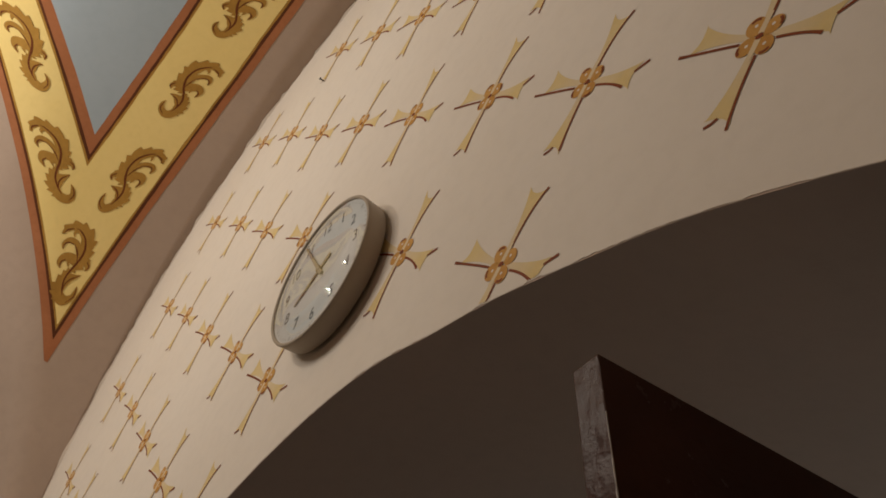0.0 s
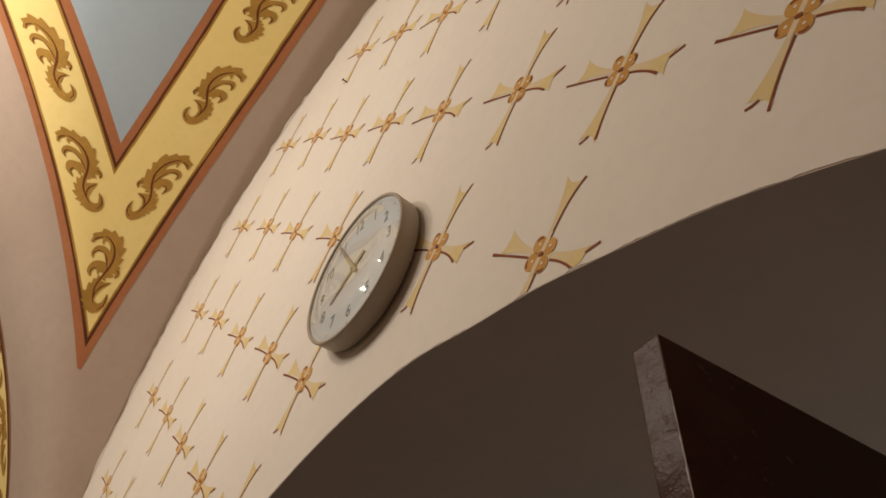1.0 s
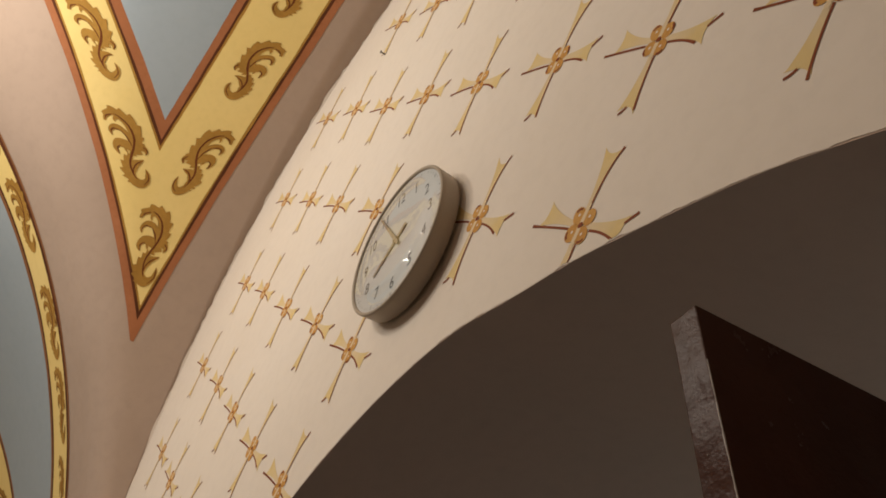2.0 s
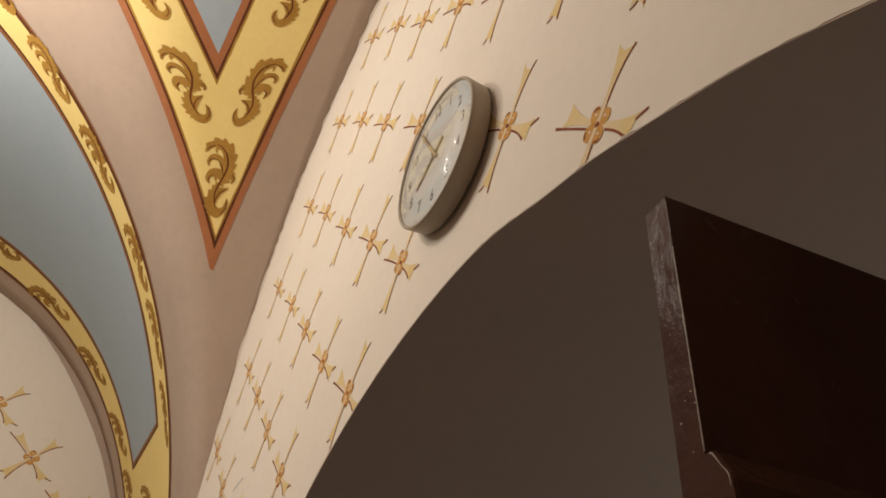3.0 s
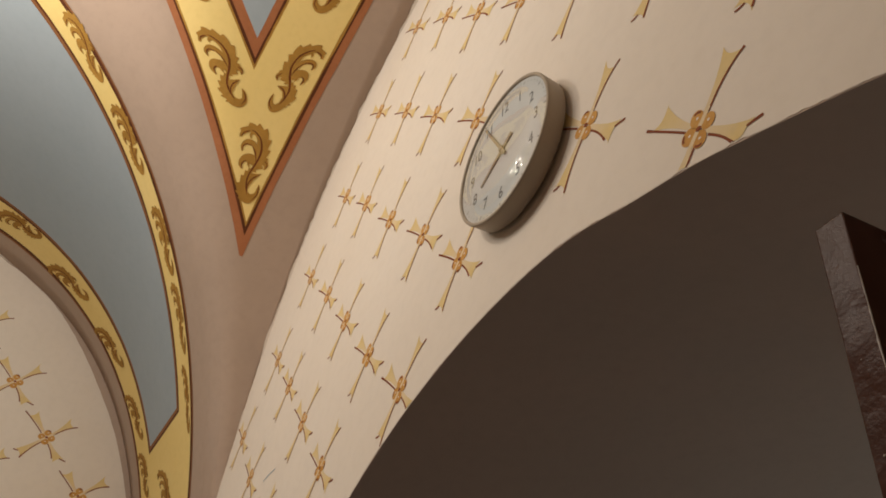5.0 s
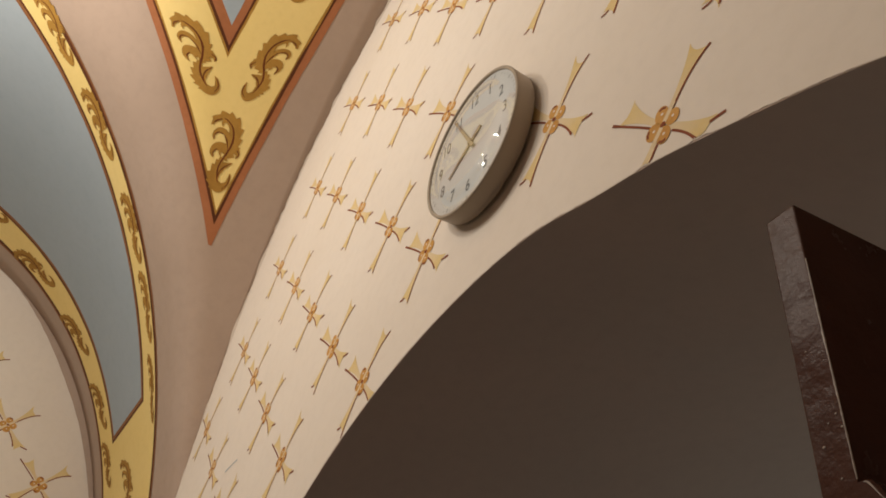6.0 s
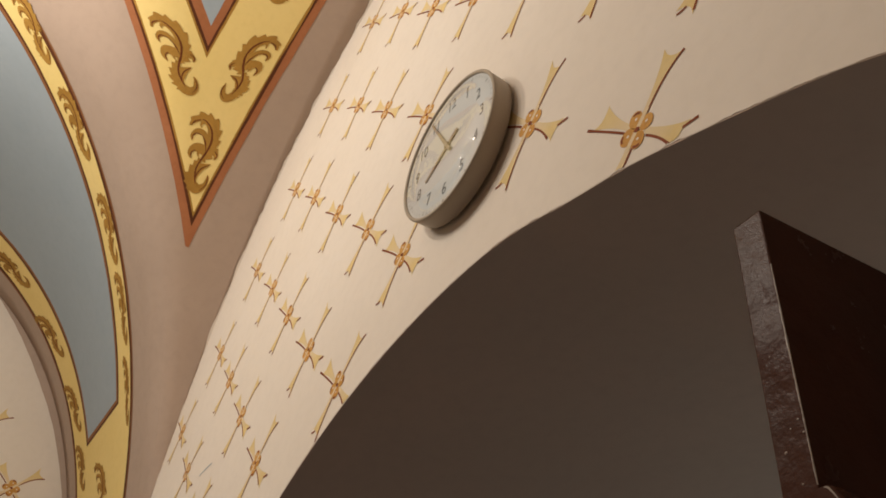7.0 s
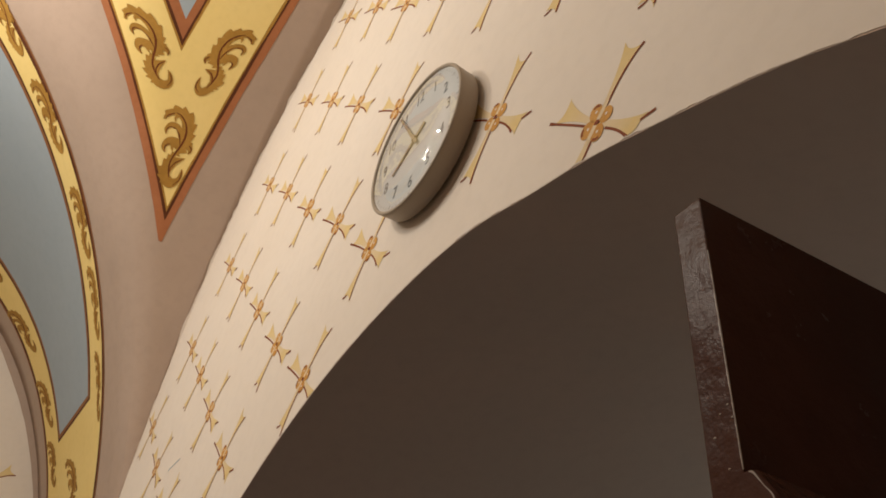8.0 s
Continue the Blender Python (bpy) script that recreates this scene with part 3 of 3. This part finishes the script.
for k in range(60):
    a = math.radians(6 * k)
    long = 0.008 if k % 5 == 0 else 0.0045
    bm = bmesh.new()
    w = 0.0011 if k % 5 == 0 else 0.0006
    r1 = CR - 0.013
    c, s = math.sin(a), math.cos(a)
    grid(bm, [[Vector((r * c + sd * w * s, -0.0431, r * s - sd * w * c)) for sd in (-1, 1)] for r in (r1 - long, r1)])
    part("tick_mark", bm, INK, dial)
for h in range(1, 13):
    a = math.radians(30 * h)
    cu = bpy.data.curves.new("numeral", "FONT")
    cu.body, cu.size, cu.align_x, cu.align_y, cu.extrude = str(h), 0.039, "CENTER", "CENTER", 0.0001
    cu.materials.append(INK)
    tmp = bpy.data.objects.new("numeral", cu)
    scene.collection.objects.link(tmp)
    me = bpy.data.meshes.new_from_object(tmp.evaluated_get(bpy.context.evaluated_depsgraph_get()))
    bpy.data.objects.remove(tmp)
    ob = new("numeral", me)
    ob.parent = dial
    ob.matrix_basis = Matrix.Translation((0.114 * math.sin(a), -0.0430, 0.114 * math.cos(a))) @ UPRIGHT @ Matrix.Diagonal((0.82, 1.05, 1, 1))


def clock_hand(name, angle, length, tail, width, y):
    bm = bmesh.new()
    box(bm, (-width, -0.0008, -tail), (width, 0.0008, length), 0.0004)
    for v in bm.verts:
        if v.co.z > length * 0.6:
            v.co.x *= 0.55
    ob = part(name, bm, BRASS, clock, "slim bronze-brown pointer")
    ob.matrix_basis = Matrix.Translation((0, y, 0)) @ Matrix.Rotation(math.radians(angle), 4, "Y")


clock_hand("hour_pointer", 240, 0.086, 0.038, 0.0050, -0.0450)
clock_hand("minute_pointer", 329, 0.130, 0.024, 0.0042, -0.0475)
bm = bmesh.new()
lathe(bm, [(0.0, -0.0500), (0.005, -0.0497), (0.0070, -0.0485), (0.0070, -0.0427)], 24)
part("spindle_cap", bm, BRASS, clock, "", True)

# ---- door leaf in the arch ----
leaf = new("door_leaf")
leaf.location, leaf.rotation_euler = (0.561, -0.156, 0.0), (0, 0, radians(-3.0))
tagged(leaf, "open wooden door leaf in chipped glossy dark brown paint", "door")
bm = bmesh.new()
box(bm, (0.0, 0.0, 0.01), (0.028, 0.86, 2.029), 0.0013)
part("board", bm, WOODPAINT, leaf)
bm = bmesh.new()
section = [(0.0270, 1.8045), (0.0335, 1.8045), (0.0365, 1.803), (0.0485, 1.784), (0.0500, 1.780), (0.0500, 1.62), (0.0270, 1.62)]
ends = grid(bm, [[Vector((x, y, z)) for x, z in section + section[:1]] for y in (-0.0006, 0.0015, 0.20, 0.50, 0.86)])
for v in ends[0]:
    v.co.x, v.co.z = 0.0270 + (v.co.x - 0.0270) * 0.95, 1.71 + (v.co.z - 1.71) * 0.99
bm.faces.new(ends[0][:-1])
bm.faces.new(ends[-1][:-1])
bmesh.ops.remove_doubles(bm, verts=bm.verts, dist=0.00001)
bmesh.ops.recalc_face_normals(bm, faces=bm.faces)
part("rail", bm, WOODPAINT, leaf, "projecting rail with chamfered upper edge")

# ---- small things on the wall ----
nail = new("nail")
nail.location = (-0.428, 0.0, 3.880)
tagged(nail, "small dark iron nail driven into the wall", "nail")
bm = bmesh.new()
lathe(bm, [(0.0, -0.017), (0.0042, -0.0168), (0.0046, -0.0155), (0.0042, -0.0145), (0.0018, -0.014), (0.0018, 0.010)], 14)
part("shank", bm, plain("black_iron", (0.02, 0.017, 0.015), 0.6, 0.6), nail, "", True)
bm = bmesh.new()
pts = [(-1.503, 2.597, 0.002), (-1.46, 2.600, 0.004), (-1.405, 2.600, 0.002)]
grid(bm, [[Vector((a[0], -0.0007, a[1])), Vector((b[0], -0.0007, b[1]))] for a, b in stroke_rows(pts, 10)])
finish("scratch", bm, BLUE, wall_north, "thin bluish-grey scuff on the plaster")

# edge highlight put in as pale strips, with chips, on leaf and rail corners
CHIPS_AND_GLINT = paint("primer_and_glint", (0.42, 0.36, 0.32), (0.30, 0.24, 0.20), 0.4, 30, 120, 0.1, None, 0.8, None, 0.3)
bm = bmesh.new()
rows = []
for i in range(70):
    z = 1.806 + 0.170 * i / 69
    w = max(0.00015, 0.0003 + 0.0009 * noise.noise((z * 60, 0.2, 5.0)) + 0.0007 * noise.noise((z * 210, 0.2, 5.0))) * min(1.0, (69 - i) / 18)
    rows.append([Vector((0.0276 - w, -0.0003, z)), Vector((0.0280, -0.0003, z)), Vector((0.0283, 0.0001 + w * 0.7, z))])
grid(bm, rows)
part("edge_glint", bm, CHIPS_AND_GLINT, leaf, "pale edge highlight put in as colour, broken by chips")
bm = bmesh.new()
pts = [(3.30, 180.35, 0.04), (3.62, 180.20, 0.12), (4.20, 179.25, 0.05), (4.74, 178.42, 0.10), (4.78, 177.60, 0.03)]  # in centimetres
grid(bm, [[Vector((p[0] / 100 - 0.0008, -0.0010, p[1] / 100 - 0.001)) for p in r] for r in stroke_rows(pts, 24)])
part("edge_glint", bm, CHIPS_AND_GLINT, leaf, "pale edge highlight put in as colour, broken by chips")

# a few chips in the paint of the narrow side
for x, z, r in ((0.0235, 1.852, 0.0007), (0.0165, 1.848, 0.0006), (0.0095, 1.834, 0.0009), (0.0175, 1.810, 0.0007), (0.0260, 1.842, 0.0008), (0.0110, 1.905, 0.0005)):
    bm = bmesh.new()
    bmesh.ops.create_uvsphere(bm, u_segments=7, v_segments=5, radius=r)
    for v in bm.verts:
        v.co = Vector((v.co.x * 1.3 + x, v.co.y * 0.4 - 0.0002, v.co.z + z))
    part("paint_chip", bm, CHIPS_AND_GLINT, leaf)
